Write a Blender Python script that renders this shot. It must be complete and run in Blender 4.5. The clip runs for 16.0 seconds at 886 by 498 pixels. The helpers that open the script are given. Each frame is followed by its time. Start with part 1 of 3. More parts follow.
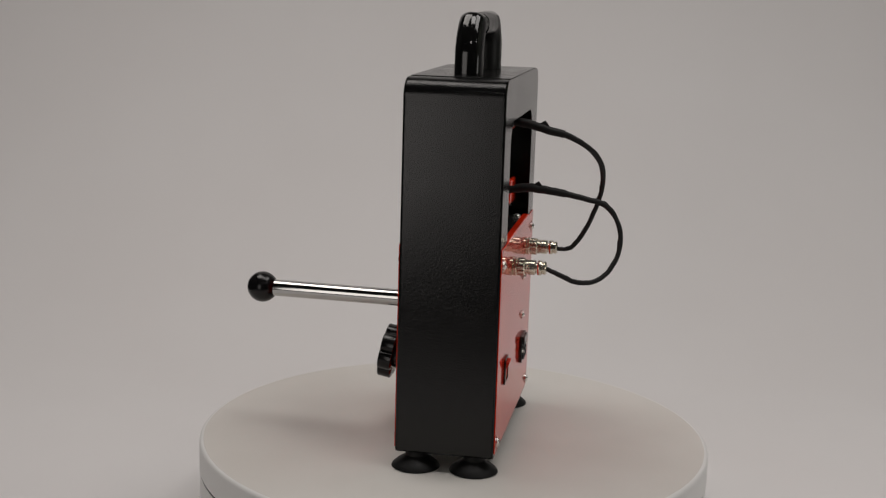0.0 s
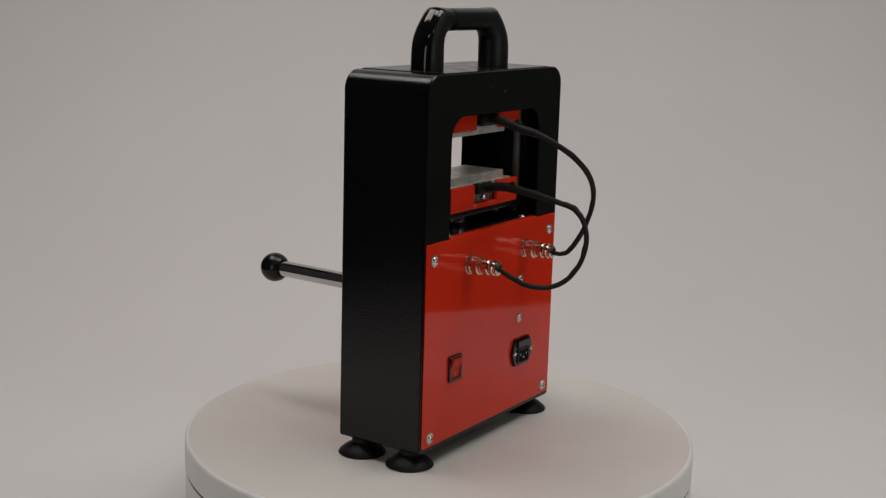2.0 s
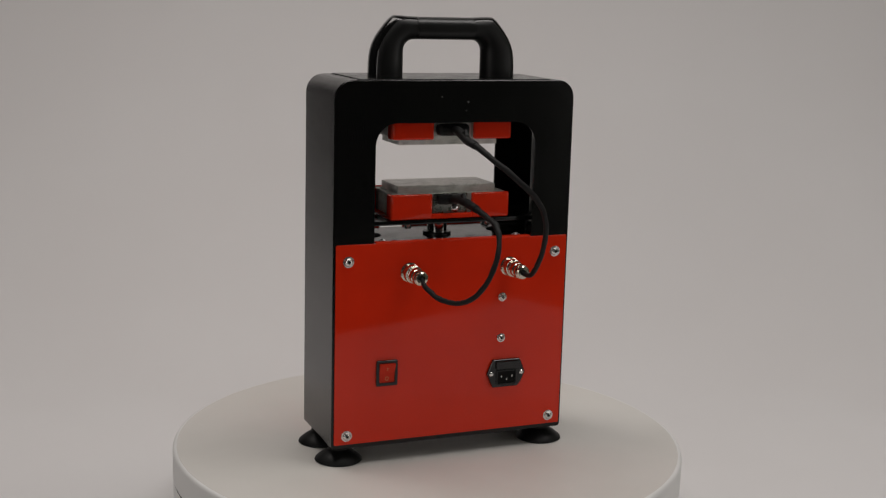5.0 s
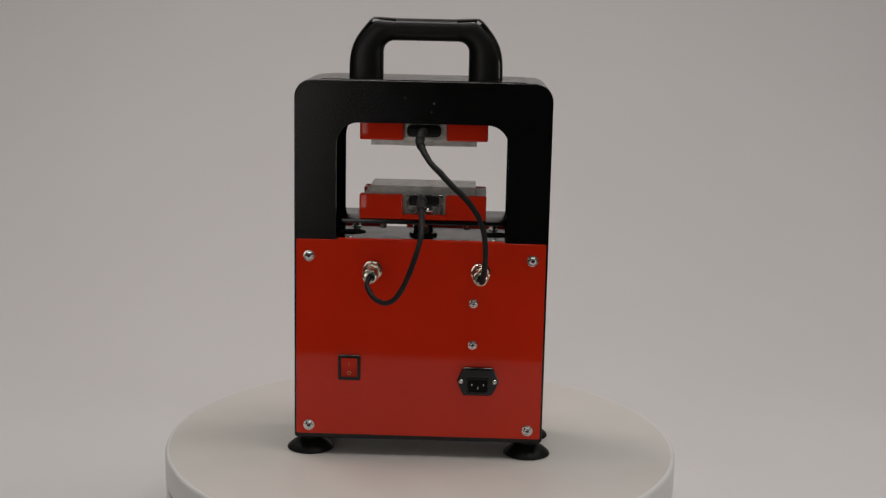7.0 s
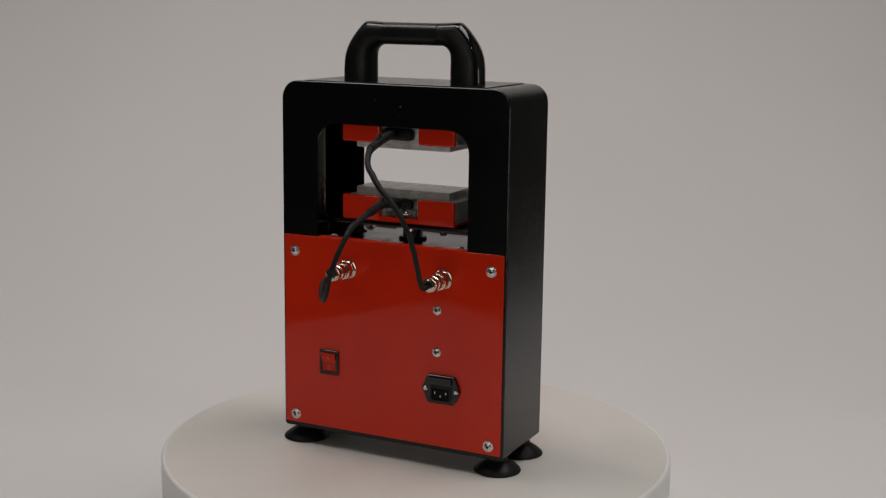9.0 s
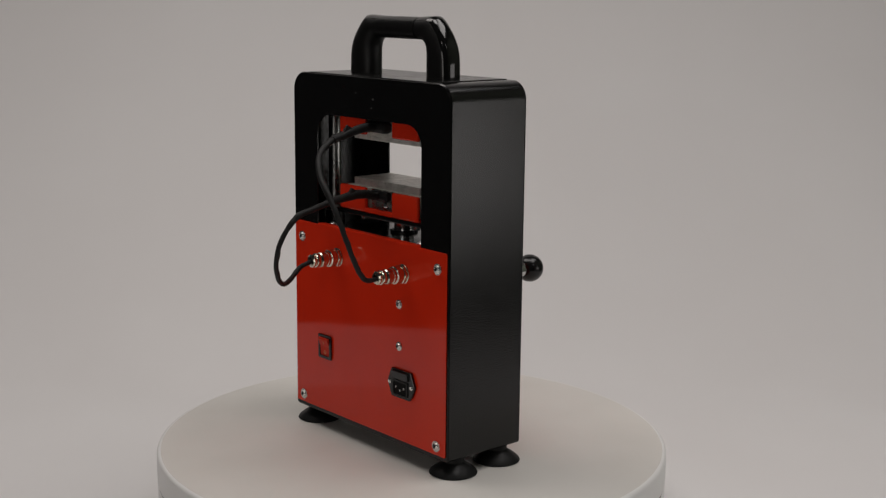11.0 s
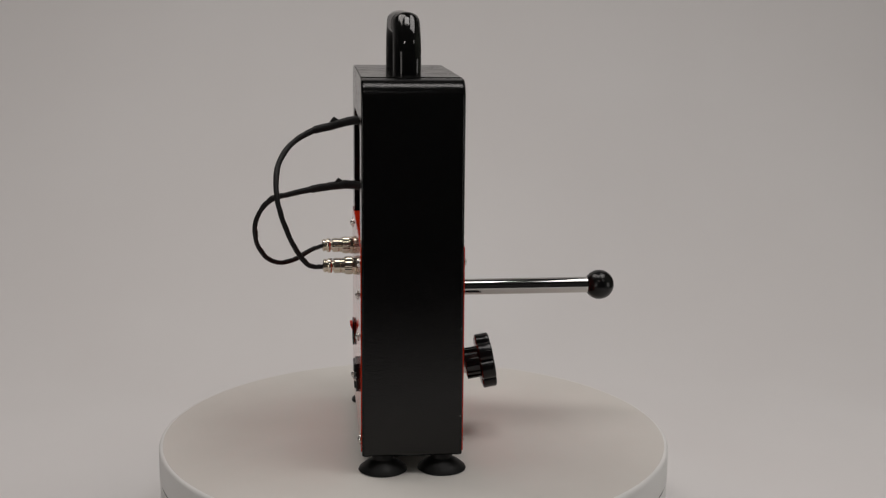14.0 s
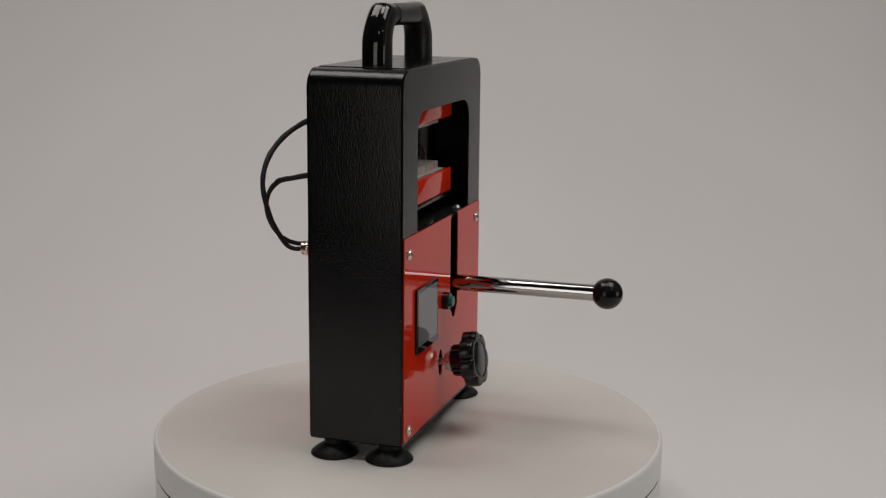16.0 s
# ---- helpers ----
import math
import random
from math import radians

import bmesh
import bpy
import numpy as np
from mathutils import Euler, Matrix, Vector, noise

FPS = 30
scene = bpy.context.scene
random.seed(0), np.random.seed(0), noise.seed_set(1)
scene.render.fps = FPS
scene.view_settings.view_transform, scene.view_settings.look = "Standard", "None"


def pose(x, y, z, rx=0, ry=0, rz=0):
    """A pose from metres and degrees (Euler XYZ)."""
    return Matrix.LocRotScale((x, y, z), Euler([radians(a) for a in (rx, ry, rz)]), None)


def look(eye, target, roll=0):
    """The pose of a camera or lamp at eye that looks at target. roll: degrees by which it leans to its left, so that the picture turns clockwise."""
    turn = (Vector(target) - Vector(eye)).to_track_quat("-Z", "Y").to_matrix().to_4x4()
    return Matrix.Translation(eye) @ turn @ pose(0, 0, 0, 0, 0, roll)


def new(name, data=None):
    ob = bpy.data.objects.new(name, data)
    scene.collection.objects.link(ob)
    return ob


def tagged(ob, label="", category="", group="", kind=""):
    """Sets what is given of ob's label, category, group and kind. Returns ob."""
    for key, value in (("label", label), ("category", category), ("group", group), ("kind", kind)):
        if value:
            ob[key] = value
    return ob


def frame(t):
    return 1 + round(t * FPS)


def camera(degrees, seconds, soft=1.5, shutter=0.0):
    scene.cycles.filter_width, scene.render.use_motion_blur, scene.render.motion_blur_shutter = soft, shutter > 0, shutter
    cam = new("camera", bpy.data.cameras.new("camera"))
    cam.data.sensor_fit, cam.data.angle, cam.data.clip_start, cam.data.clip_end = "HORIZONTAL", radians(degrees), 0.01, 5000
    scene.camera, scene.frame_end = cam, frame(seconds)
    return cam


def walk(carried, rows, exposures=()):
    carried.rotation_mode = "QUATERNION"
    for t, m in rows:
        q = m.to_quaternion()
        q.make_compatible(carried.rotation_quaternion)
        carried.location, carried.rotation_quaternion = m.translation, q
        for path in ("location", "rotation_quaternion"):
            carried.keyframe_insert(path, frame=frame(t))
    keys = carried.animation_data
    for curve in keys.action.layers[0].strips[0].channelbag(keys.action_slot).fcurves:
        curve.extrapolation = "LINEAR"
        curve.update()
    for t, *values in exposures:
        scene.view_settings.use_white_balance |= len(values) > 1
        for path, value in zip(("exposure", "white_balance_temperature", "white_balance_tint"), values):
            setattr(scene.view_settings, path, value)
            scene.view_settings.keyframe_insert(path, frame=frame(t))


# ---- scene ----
# ---------------- camera and its drift ----------------
EYE = (0.0, -1.590, 0.550)
cam = camera(37.23, 16.0, soft=1.3)


def aim(pan, down, roll):
    """Camera pose on its stand: turned right by pan, tilted down, leaning left by roll (degrees)."""
    return Matrix.Translation(EYE) @ pose(0, 0, 0, 0, 0, -pan) @ pose(0, 0, 0, 90 - down) @ pose(0, 0, 0, 0, 0, roll)


# seconds, turntable angle, camera pan, tilt, roll (degrees)
COURSE = [
    (0.0, 80.50, -0.74, 11.25, 1.73), (0.5, 74.82, -0.71, 11.35, 1.71), (1.0, 68.87, -0.63, 11.42, 1.70),
    (1.5, 62.86, -0.33, 11.43, 1.72), (2.0, 56.90, -0.08, 11.41, 1.69), (2.5, 50.95, 0.04, 11.25, 1.65),
    (3.0, 45.23, 0.14, 11.10, 1.64), (3.5, 39.65, 0.20, 11.03, 1.64), (4.0, 33.86, 0.27, 11.08, 1.62),
    (6.5, 3.88, 0.77, 10.87, 1.30), (7.0, -2.35, 0.83, 10.93, 1.18), (7.5, -8.72, 0.89, 10.92, 1.10),
    (8.0, -15.10, 0.96, 10.83, 0.97), (8.5, -21.15, 1.02, 10.76, 0.82), (9.0, -27.10, 1.07, 10.76, 0.74),
    (11.5, -56.20, 1.32, 11.08, 0.55), (12.0, -62.11, 1.27, 11.10, 0.53), (12.5, -67.97, 1.26, 11.12, 0.52),
    (13.0, -73.87, 1.26, 11.11, 0.49), (14.5, -91.45, 1.22, 11.29, 0.51), (15.2, -99.83, 1.31, 11.43, 0.54),
    (15.5, -103.38, 1.37, 11.48, 0.54), (16.0, -109.29, 1.46, 11.58, 0.57),
]
walk(cam, [(t, aim(pan, down, roll)) for t, _, pan, down, roll in COURSE])

# ---------------- world and lamps ----------------
scene.view_settings.exposure = 0.0
world = bpy.data.worlds.new("room_air")
scene.world = world
world.use_nodes = True
world.node_tree.nodes["Background"].inputs[0].default_value = (0.9, 0.95, 1.0, 1)
world.node_tree.nodes["Background"].inputs[1].default_value = 0.02


def area_lamp(eye, target, wide, deep, watts, colour):
    data = bpy.data.lights.new("unseen_light", "AREA")
    data.shape, data.size, data.size_y, data.energy, data.color = "RECTANGLE", wide, deep, watts, colour
    ob = new("unseen_light", data)
    ob.matrix_world = look(eye, target)
    return ob


WARM = (1.0, 0.94, 0.895)
COOL = (1.0, 0.955, 0.93)
area_lamp((-0.85, 0.25, 2.25), (-0.75, 0.15, 0), 0.9, 1.3, 15.9, WARM)
area_lamp((1.0, -0.12, 2.25), (1.0, -0.40, 0), 0.9, 1.3, 16.0, COOL)
area_lamp((0.1, -0.30, 2.25), (0.1, -0.30, 0), 0.6, 0.5, 5.8, COOL)
# low unseen panel at front left, placed for its strip reflected in the handle
area_lamp((-0.88, -1.90, 0.48), (0.0, -0.1, 0.40), 0.56, 1.14, 3.3, WARM)
area_lamp((-0.25, -2.35, 2.25), (0, 0, 0.3), 0.16, 0.3, 1.6, WARM)
area_lamp((1.55, -1.85, 2.25), (0, 0, 0.3), 0.16, 0.3, 1.6, COOL)
# added light, standing in for an unseen bright surface low on the right
area_lamp((1.83, -0.60, 0.27), (0.0, -0.1, 0.27), 0.62, 0.60, 2.2, COOL)

# ---------------- materials ----------------


def material(name, colour, rough, metal=0.0, coat=0.0, spec=0.5):
    m = bpy.data.materials.new(name)
    m.use_nodes = True
    b = m.node_tree.nodes["Principled BSDF"]
    b.inputs["Base Color"].default_value = (*colour, 1)
    b.inputs["Roughness"].default_value = rough
    b.inputs["Metallic"].default_value = metal
    b.inputs["Coat Weight"].default_value = coat
    b.inputs["Coat Roughness"].default_value = 0.06
    b.inputs["Specular IOR Level"].default_value = spec
    return m


def texture(m, kind, scale, detail=3.0, stretch=None):
    """A noise or voronoi texture in the thing's own space, in cycles per metre."""
    nt = m.node_tree
    co = nt.nodes.new("ShaderNodeTexCoord")
    out = co.outputs["Object"]
    if stretch:
        mp = nt.nodes.new("ShaderNodeMapping")
        mp.inputs["Scale"].default_value = stretch
        nt.links.new(out, mp.inputs["Vector"])
        out = mp.outputs["Vector"]
    tex = nt.nodes.new("ShaderNodeTexNoise" if kind == "noise" else "ShaderNodeTexVoronoi")
    tex.inputs["Scale"].default_value = scale
    if kind == "noise":
        tex.inputs["Detail"].default_value = detail
    nt.links.new(out, tex.inputs["Vector"])
    return tex.outputs["Fac" if kind == "noise" else "Distance"]


def ramp(m, value, lo, hi, frm=0.35, to=0.65):
    mr = m.node_tree.nodes.new("ShaderNodeMapRange")
    for k, v in zip(("From Min", "From Max", "To Min", "To Max"), (frm, to, lo, hi)):
        mr.inputs[k].default_value = v
    m.node_tree.links.new(value, mr.inputs["Value"])
    return mr.outputs["Result"]


def vary_rough(m, value, lo, hi):
    m.node_tree.links.new(ramp(m, value, lo, hi), m.node_tree.nodes["Principled BSDF"].inputs["Roughness"])


def vary_colour(m, value, a, b):
    nt = m.node_tree
    mix = nt.nodes.new("ShaderNodeMix")
    mix.data_type = "RGBA"
    mix.inputs["A"].default_value, mix.inputs["B"].default_value = (*a, 1), (*b, 1)
    nt.links.new(ramp(m, value, 0, 1), mix.inputs["Factor"])
    nt.links.new(mix.outputs["Result"], nt.nodes["Principled BSDF"].inputs["Base Color"])


def relief(m, value, strength, depth):
    nt = m.node_tree
    bump = nt.nodes.new("ShaderNodeBump")
    bump.inputs["Strength"].default_value, bump.inputs["Distance"].default_value = strength, depth
    nt.links.new(value, bump.inputs["Height"])
    nt.links.new(bump.outputs["Normal"], nt.nodes["Principled BSDF"].inputs["Normal"])


BLACK = material("textured_black_powder_coat", (0.004, 0.004, 0.004), 0.17, spec=0.40)
vary_rough(BLACK, texture(BLACK, "noise", 25), 0.13, 0.18)
relief(BLACK, texture(BLACK, "noise", 700, 0.8), 0.29, 0.0008)
SATIN = material("satin_black_paint", (0.004, 0.004, 0.004), 0.2)
vary_rough(SATIN, texture(SATIN, "noise", 40), 0.16, 0.24)
relief(SATIN, texture(SATIN, "noise", 300, 2.0), 0.15, 0.0006)
RED = material("glossy_red_paint", (0.74, 0.031, 0.008), 0.06, spec=0.35)
vary_rough(RED, texture(RED, "noise", 30), 0.04, 0.08)
vary_colour(RED, texture(RED, "noise", 12), (0.72, 0.030, 0.008), (0.76, 0.033, 0.009))
relief(RED, texture(RED, "noise", 90, 1.0), 0.012, 0.0006)
PLASTIC = material("glossy_black_plastic", (0.006, 0.006, 0.0065), 0.16)
vary_rough(PLASTIC, texture(PLASTIC, "noise", 60), 0.12, 0.2)
BALL = material("dull_black_phenolic", (0.005, 0.005, 0.0052), 0.2, spec=0.35)
vary_rough(BALL, texture(BALL, "noise", 60), 0.17, 0.25)
LACQUER = material("high_gloss_black_plastic", (0.005, 0.005, 0.005), 0.08)
vary_rough(LACQUER, texture(LACQUER, "noise", 60), 0.06, 0.1)
MOULDED = material("moulded_black_plastic", (0.005, 0.005, 0.005), 0.45, spec=0.4)
vary_rough(MOULDED, texture(MOULDED, "noise", 80), 0.4, 0.5)
relief(MOULDED, texture(MOULDED, "noise", 600, 1.0), 0.1, 0.0005)
GRIP = material("satin_black_plastic", (0.005, 0.005, 0.005), 0.33)
vary_rough(GRIP, texture(GRIP, "noise", 80), 0.29, 0.37)
RUBBER = material("black_rubber", (0.006, 0.006, 0.006), 0.5, spec=0.25)
vary_rough(RUBBER, texture(RUBBER, "noise", 90), 0.42, 0.6)
SLEEVE = material("black_cable_sheath", (0.008, 0.008, 0.008), 0.6, spec=0.3)
relief(SLEEVE, texture(SLEEVE, "noise", 500), 0.3, 0.0005)
CHROME = material("polished_chrome", (0.72, 0.71, 0.70), 0.09, 1.0)
vary_rough(CHROME, texture(CHROME, "noise", 70), 0.06, 0.13)
SATINSTEEL = material("satin_chrome_bar", (0.52, 0.515, 0.505), 0.19, 1.0)
vary_rough(SATINSTEEL, texture(SATINSTEEL, "noise", 20), 0.05, 0.09)
ROD = material("oiled_ground_steel", (0.34, 0.34, 0.33), 0.3, 1.0)
vary_rough(ROD, texture(ROD, "noise", 20), 0.26, 0.34)
NICKEL = material("nickel_plate", (0.68, 0.62, 0.51), 0.16, 1.0)
vary_rough(NICKEL, texture(NICKEL, "noise", 150), 0.12, 0.22)
ZINC = material("zinc_plated_steel", (0.74, 0.73, 0.70), 0.22, 0.9)
vary_rough(ZINC, texture(ZINC, "noise", 200), 0.16, 0.3)
STEEL = material("brushed_aluminium", (0.66, 0.65, 0.61), 0.34, 0.45)
vary_rough(STEEL, texture(STEEL, "noise", 60, 4.0, (1, 30, 30)), 0.26, 0.46)
vary_colour(STEEL, texture(STEEL, "noise", 75, 5.0), (0.62, 0.615, 0.57), (0.84, 0.83, 0.79))
relief(STEEL, texture(STEEL, "noise", 60, 4.0, (1, 30, 30)), 0.1, 0.0004)
TERMINAL = material("plain_steel_terminal", (0.46, 0.46, 0.43), 0.26, 1.0)
vary_rough(TERMINAL, texture(TERMINAL, "noise", 140), 0.2, 0.36)
DARKSTEEL = material("black_oxide_steel", (0.05, 0.05, 0.05), 0.3, 1.0)
vary_rough(DARKSTEEL, texture(DARKSTEEL, "noise", 90), 0.22, 0.4)
DECK = material("dark_gloss_deck_paint", (0.02, 0.02, 0.02), 0.16)
vary_rough(DECK, texture(DECK, "noise", 40), 0.12, 0.22)
INSULATOR = material("pale_insulating_board", (0.36, 0.37, 0.33), 0.5)
vary_colour(INSULATOR, texture(INSULATOR, "noise", 120), (0.42, 0.43, 0.38), (0.56, 0.57, 0.52))
BARE = material("chipped_primer", (0.10, 0.10, 0.095), 0.6)
SCREEN = material("grey_display_glass", (0.17, 0.18, 0.185), 0.04, spec=0.65)
vary_rough(SCREEN, texture(SCREEN, "noise", 40), 0.03, 0.06)
GLASSBLACK = material("dark_display_glass", (0.008, 0.008, 0.009), 0.04)
vary_rough(GLASSBLACK, texture(GLASSBLACK, "noise", 40), 0.03, 0.06)
ROCKER = material("translucent_red_plastic", (0.62, 0.03, 0.010), 0.5, spec=0.22)
PALE = material("pale_marking_ink", (0.62, 0.30, 0.14), 0.6)
GREEN = material("green_button_plastic", (0.01, 0.13, 0.09), 0.3)
WHITE = material("matt_white_laminate", (0.66, 0.64, 0.61), 0.5)
vary_colour(WHITE, texture(WHITE, "noise", 6), (0.655, 0.632, 0.592), (0.695, 0.672, 0.635))
RIM = material("white_plastic_rim", (0.80, 0.795, 0.78), 0.45)
vary_rough(RIM, texture(RIM, "noise", 14), 0.35, 0.5)
# near-black that paints the shade of gaps and recesses
RECESS_SHADE = material("painted_recess_shade", (0.012, 0.012, 0.012), 0.9, spec=0.1)
PAPER = material("white_backdrop_paper", (0.72, 0.705, 0.70), 0.85, spec=0.2)
vary_colour(PAPER, texture(PAPER, "noise", 1.6), (0.71, 0.69, 0.685), (0.735, 0.72, 0.717))
GREYGREEN = material("grey_green_wall_paint", (0.17, 0.19, 0.15), 0.85)
vary_colour(GREYGREEN, texture(GREYGREEN, "noise", 2), (0.155, 0.175, 0.135), (0.185, 0.205, 0.165))
DIM = material("dark_grey_room_paint", (0.05, 0.05, 0.052), 0.9)
vary_colour(DIM, texture(DIM, "noise", 2), (0.045, 0.045, 0.047), (0.055, 0.055, 0.057))

# ---------------- mesh helpers ----------------


def part(name, bm, mat, parent=None, label="", smooth=False):
    """Links a bmesh as one mesh object under a thing or a part."""
    bmesh.ops.recalc_face_normals(bm, faces=bm.faces)
    me = bpy.data.meshes.new(name)
    bm.to_mesh(me)
    bm.free()
    me.materials.append(mat)
    if smooth:
        for f in me.polygons:
            f.use_smooth = True
        me.set_sharp_from_angle(angle=radians(smooth if smooth is not True else 40))
    ob = new(name, me)
    if parent:
        ob.parent = parent
    if label:
        tagged(ob, label)
    return ob


def box(bm, x0, x1, y0, y1, z0, z1, bevel=0.0, seg=2):
    m = pose((x0 + x1) / 2, (y0 + y1) / 2, (z0 + z1) / 2) @ Matrix.Diagonal((x1 - x0, y1 - y0, z1 - z0, 1))
    g = bmesh.ops.create_cube(bm, size=1, matrix=m)
    if bevel:
        es = list({e for v in g["verts"] for e in v.link_edges})
        bmesh.ops.bevel(bm, geom=es, offset=bevel, segments=seg, affect="EDGES", profile=0.5)
    return bm


def a_box(*a, **k):
    return box(bmesh.new(), *a, **k)


def lathe(profile, m=None, n=32, bm=None):
    """Turns a profile of (radius, height) round z, then moves it by m."""
    bm = bm or bmesh.new()
    m = m or Matrix()
    rings = []
    for r, h in profile:
        if r < 1e-6:
            rings.append([bm.verts.new(m @ Vector((0, 0, h)))])
        else:
            rings.append([bm.verts.new(m @ Vector((r * math.cos(2 * math.pi * i / n), r * math.sin(2 * math.pi * i / n), h))) for i in range(n)])
    for a, b in zip(rings, rings[1:]):
        for i in range(n):
            j = (i + 1) % n
            if len(a) == 1 and len(b) > 1:
                bm.faces.new((a[0], b[i], b[j]))
            elif len(b) == 1 and len(a) > 1:
                bm.faces.new((a[i], a[j], b[0]))
            elif len(a) > 1:
                bm.faces.new((a[i], a[j], b[j], b[i]))
    return bm


def rounded(x0, x1, z0, z1, radii, n=8):
    """The outline of a rectangle with rounded corners: bottom left, bottom right, top right, top left."""
    out = []
    for (cx, cz, sx, sz, a0), r in zip(((x0, z0, 1, 1, 180), (x1, z0, -1, 1, 270), (x1, z1, -1, -1, 0), (x0, z1, 1, -1, 90)), radii):
        for i in range(n + 1):
            a = radians(a0 + 90 * i / n)
            out.append((cx + sx * r + r * math.cos(a), cz + sz * r + r * math.sin(a)))
    return out


def plate(outer, inner, y0, y1, edge=0.0008):
    """A plate in x and z between two outlines of equal count (or whole, without inner), from y0 to y1, with eased outer edges."""
    bm = bmesh.new()

    def ring(pts, y, inset=0.0):
        cx = sum(p[0] for p in pts) / len(pts)
        cz = sum(p[1] for p in pts) / len(pts)
        out = []
        for x, z in pts:
            d = Vector((x - cx, z - cz))
            k = max(0.0, 1 - inset / max(d.length, 1e-6))
            out.append(bm.verts.new((cx + d.x * k, y, cz + d.y * k)))
        return out

    rings = [ring(outer, y0, edge), ring(outer, y0 + edge), ring(outer, y1 - edge), ring(outer, y1, edge)]
    if inner:
        rings = [ring(inner, y0)] + rings + [ring(inner, y1)]
    n = len(outer)
    for a, b in zip(rings, rings[1:] + (rings[:1] if inner else [])):
        for i in range(n):
            j = (i + 1) % n
            bm.faces.new((a[i], a[j], b[j], b[i]))
    if not inner:
        bm.faces.new(rings[0])
        bm.faces.new(rings[-1][::-1])
    return bm


def smooth_path(points, steps=8):
    """A Catmull-Rom line through points of (x, y, z, radius)."""
    p = [Vector(q) for q in points]
    p = [2 * p[0] - p[1]] + p + [2 * p[-1] - p[-2]]
    out = []
    for i in range(1, len(p) - 2):
        for s in range(steps):
            t = s / steps
            a, b, c, d = p[i - 1], p[i], p[i + 1], p[i + 2]
            out.append(0.5 * (2 * b + (c - a) * t + (2 * a - 5 * b + 4 * c - d) * t * t + (3 * b - a - 3 * c + d) * t ** 3))
    return out + [p[-2]]


def tube(points, n=14, flat=1.0):
    """A tube along points of (x, y, z, radius), closed at both ends; flat squeezes its height."""
    bm = bmesh.new()
    rings = []
    up = Vector((0.0, 0.0, 1.0))
    for i, q in enumerate(points):
        a, b = points[max(i - 1, 0)], points[min(i + 1, len(points) - 1)]
        d = Vector((b[0] - a[0], b[1] - a[1], b[2] - a[2])).normalized()
        s = d.cross(up)
        if s.length < 1e-3:
            s = Vector((1.0, 0.0, 0.0))
        s.normalize()
        up = s.cross(d).normalized()
        c = Vector((q[0], q[1], q[2]))
        rings.append([bm.verts.new(c + q[3] * (math.cos(2 * math.pi * k / n) * s + flat * math.sin(2 * math.pi * k / n) * up)) for k in range(n)])
    for a, b in zip(rings, rings[1:]):
        for k in range(n):
            j = (k + 1) % n
            bm.faces.new((a[k], a[j], b[j], b[k]))
    bm.faces.new(rings[0])
    bm.faces.new(rings[-1][::-1])
    return bm


OUT_BACK = pose(0, 0, 0, 90, 0, 0)     # turned parts whose axis points out of the back (-y)
OUT_FRONT = pose(0, 0, 0, -90, 0, 0)   # and out of the front (+y)

# ---------------- room and backdrop ----------------
FLOOR = -0.115


def make_backdrop():
    """A white paper sweep: table top, curve and wall in one sheet."""
    bm = bmesh.new()
    line = [(-0.92, FLOOR)]
    for i in range(25):
        a = radians(90 * i / 24)
        line.append((0.55 + 0.75 * math.sin(a), FLOOR + 0.75 * (1 - math.cos(a))))
    line.append((1.30, 2.3))
    top = [[bm.verts.new((x, y, z)) for y, z in line] for x in (-1.08, 1.08)]
    low = [[bm.verts.new((x, y + 0.004, z - 0.004)) for y, z in line] for x in (-1.08, 1.08)]
    for i in range(len(line) - 1):
        bm.faces.new((top[0][i], top[1][i], top[1][i + 1], top[0][i + 1]))
        bm.faces.new((low[0][i], low[0][i + 1], low[1][i + 1], low[1][i]))
    ob = part("backdrop", bm, PAPER, smooth=True)
    tagged(ob, "seamless white paper backdrop sweeping up behind the turntable", "backdrop", kind="structure")


def make_room():
    for name, a in (("wall_west", (-2.1, -2.0, -2.6, 1.5, -0.9, 2.35)), ("wall_east", (2.0, 2.1, -2.6, 1.5, -0.9, 2.35)),
                    ("wall_south", (-2.0, 2.0, -2.6, -2.5, -0.9, 2.35)), ("wall_north", (-2.0, 2.0, 1.4, 1.5, -0.9, 2.35))):
        tagged(part(name, a_box(*a), GREYGREEN if name == "wall_east" else DIM), "plain dim painted studio wall", "wall", kind="structure")
    tagged(part("floor", a_box(-2.1, 2.1, -2.6, 1.5, -1.0, -0.9), DIM), "plain dark studio floor", "floor", kind="structure")
    tagged(part("ceiling", a_box(-2.1, 2.1, -2.6, 1.5, 2.35, 2.45), DIM), "plain dim studio ceiling", "ceiling", kind="structure")


def make_table():
    """The plain table that carries the paper and the turntable."""
    thing = tagged(new("studio_table"), "plain dark studio table under the white paper", "table")
    part("tabletop", a_box(-1.06, 1.06, -0.90, 0.56, FLOOR - 0.036, FLOOR - 0.0045, bevel=0.002), DIM, thing)
    for x in (-1.0, 1.0):
        for y in (-0.84, 0.50):
            part("leg", a_box(x - 0.025, x + 0.025, y - 0.025, y + 0.025, -0.9, FLOOR - 0.0361, bevel=0.002), DIM, thing)


make_backdrop()
make_room()
make_table()

# ---------------- turntable ----------------


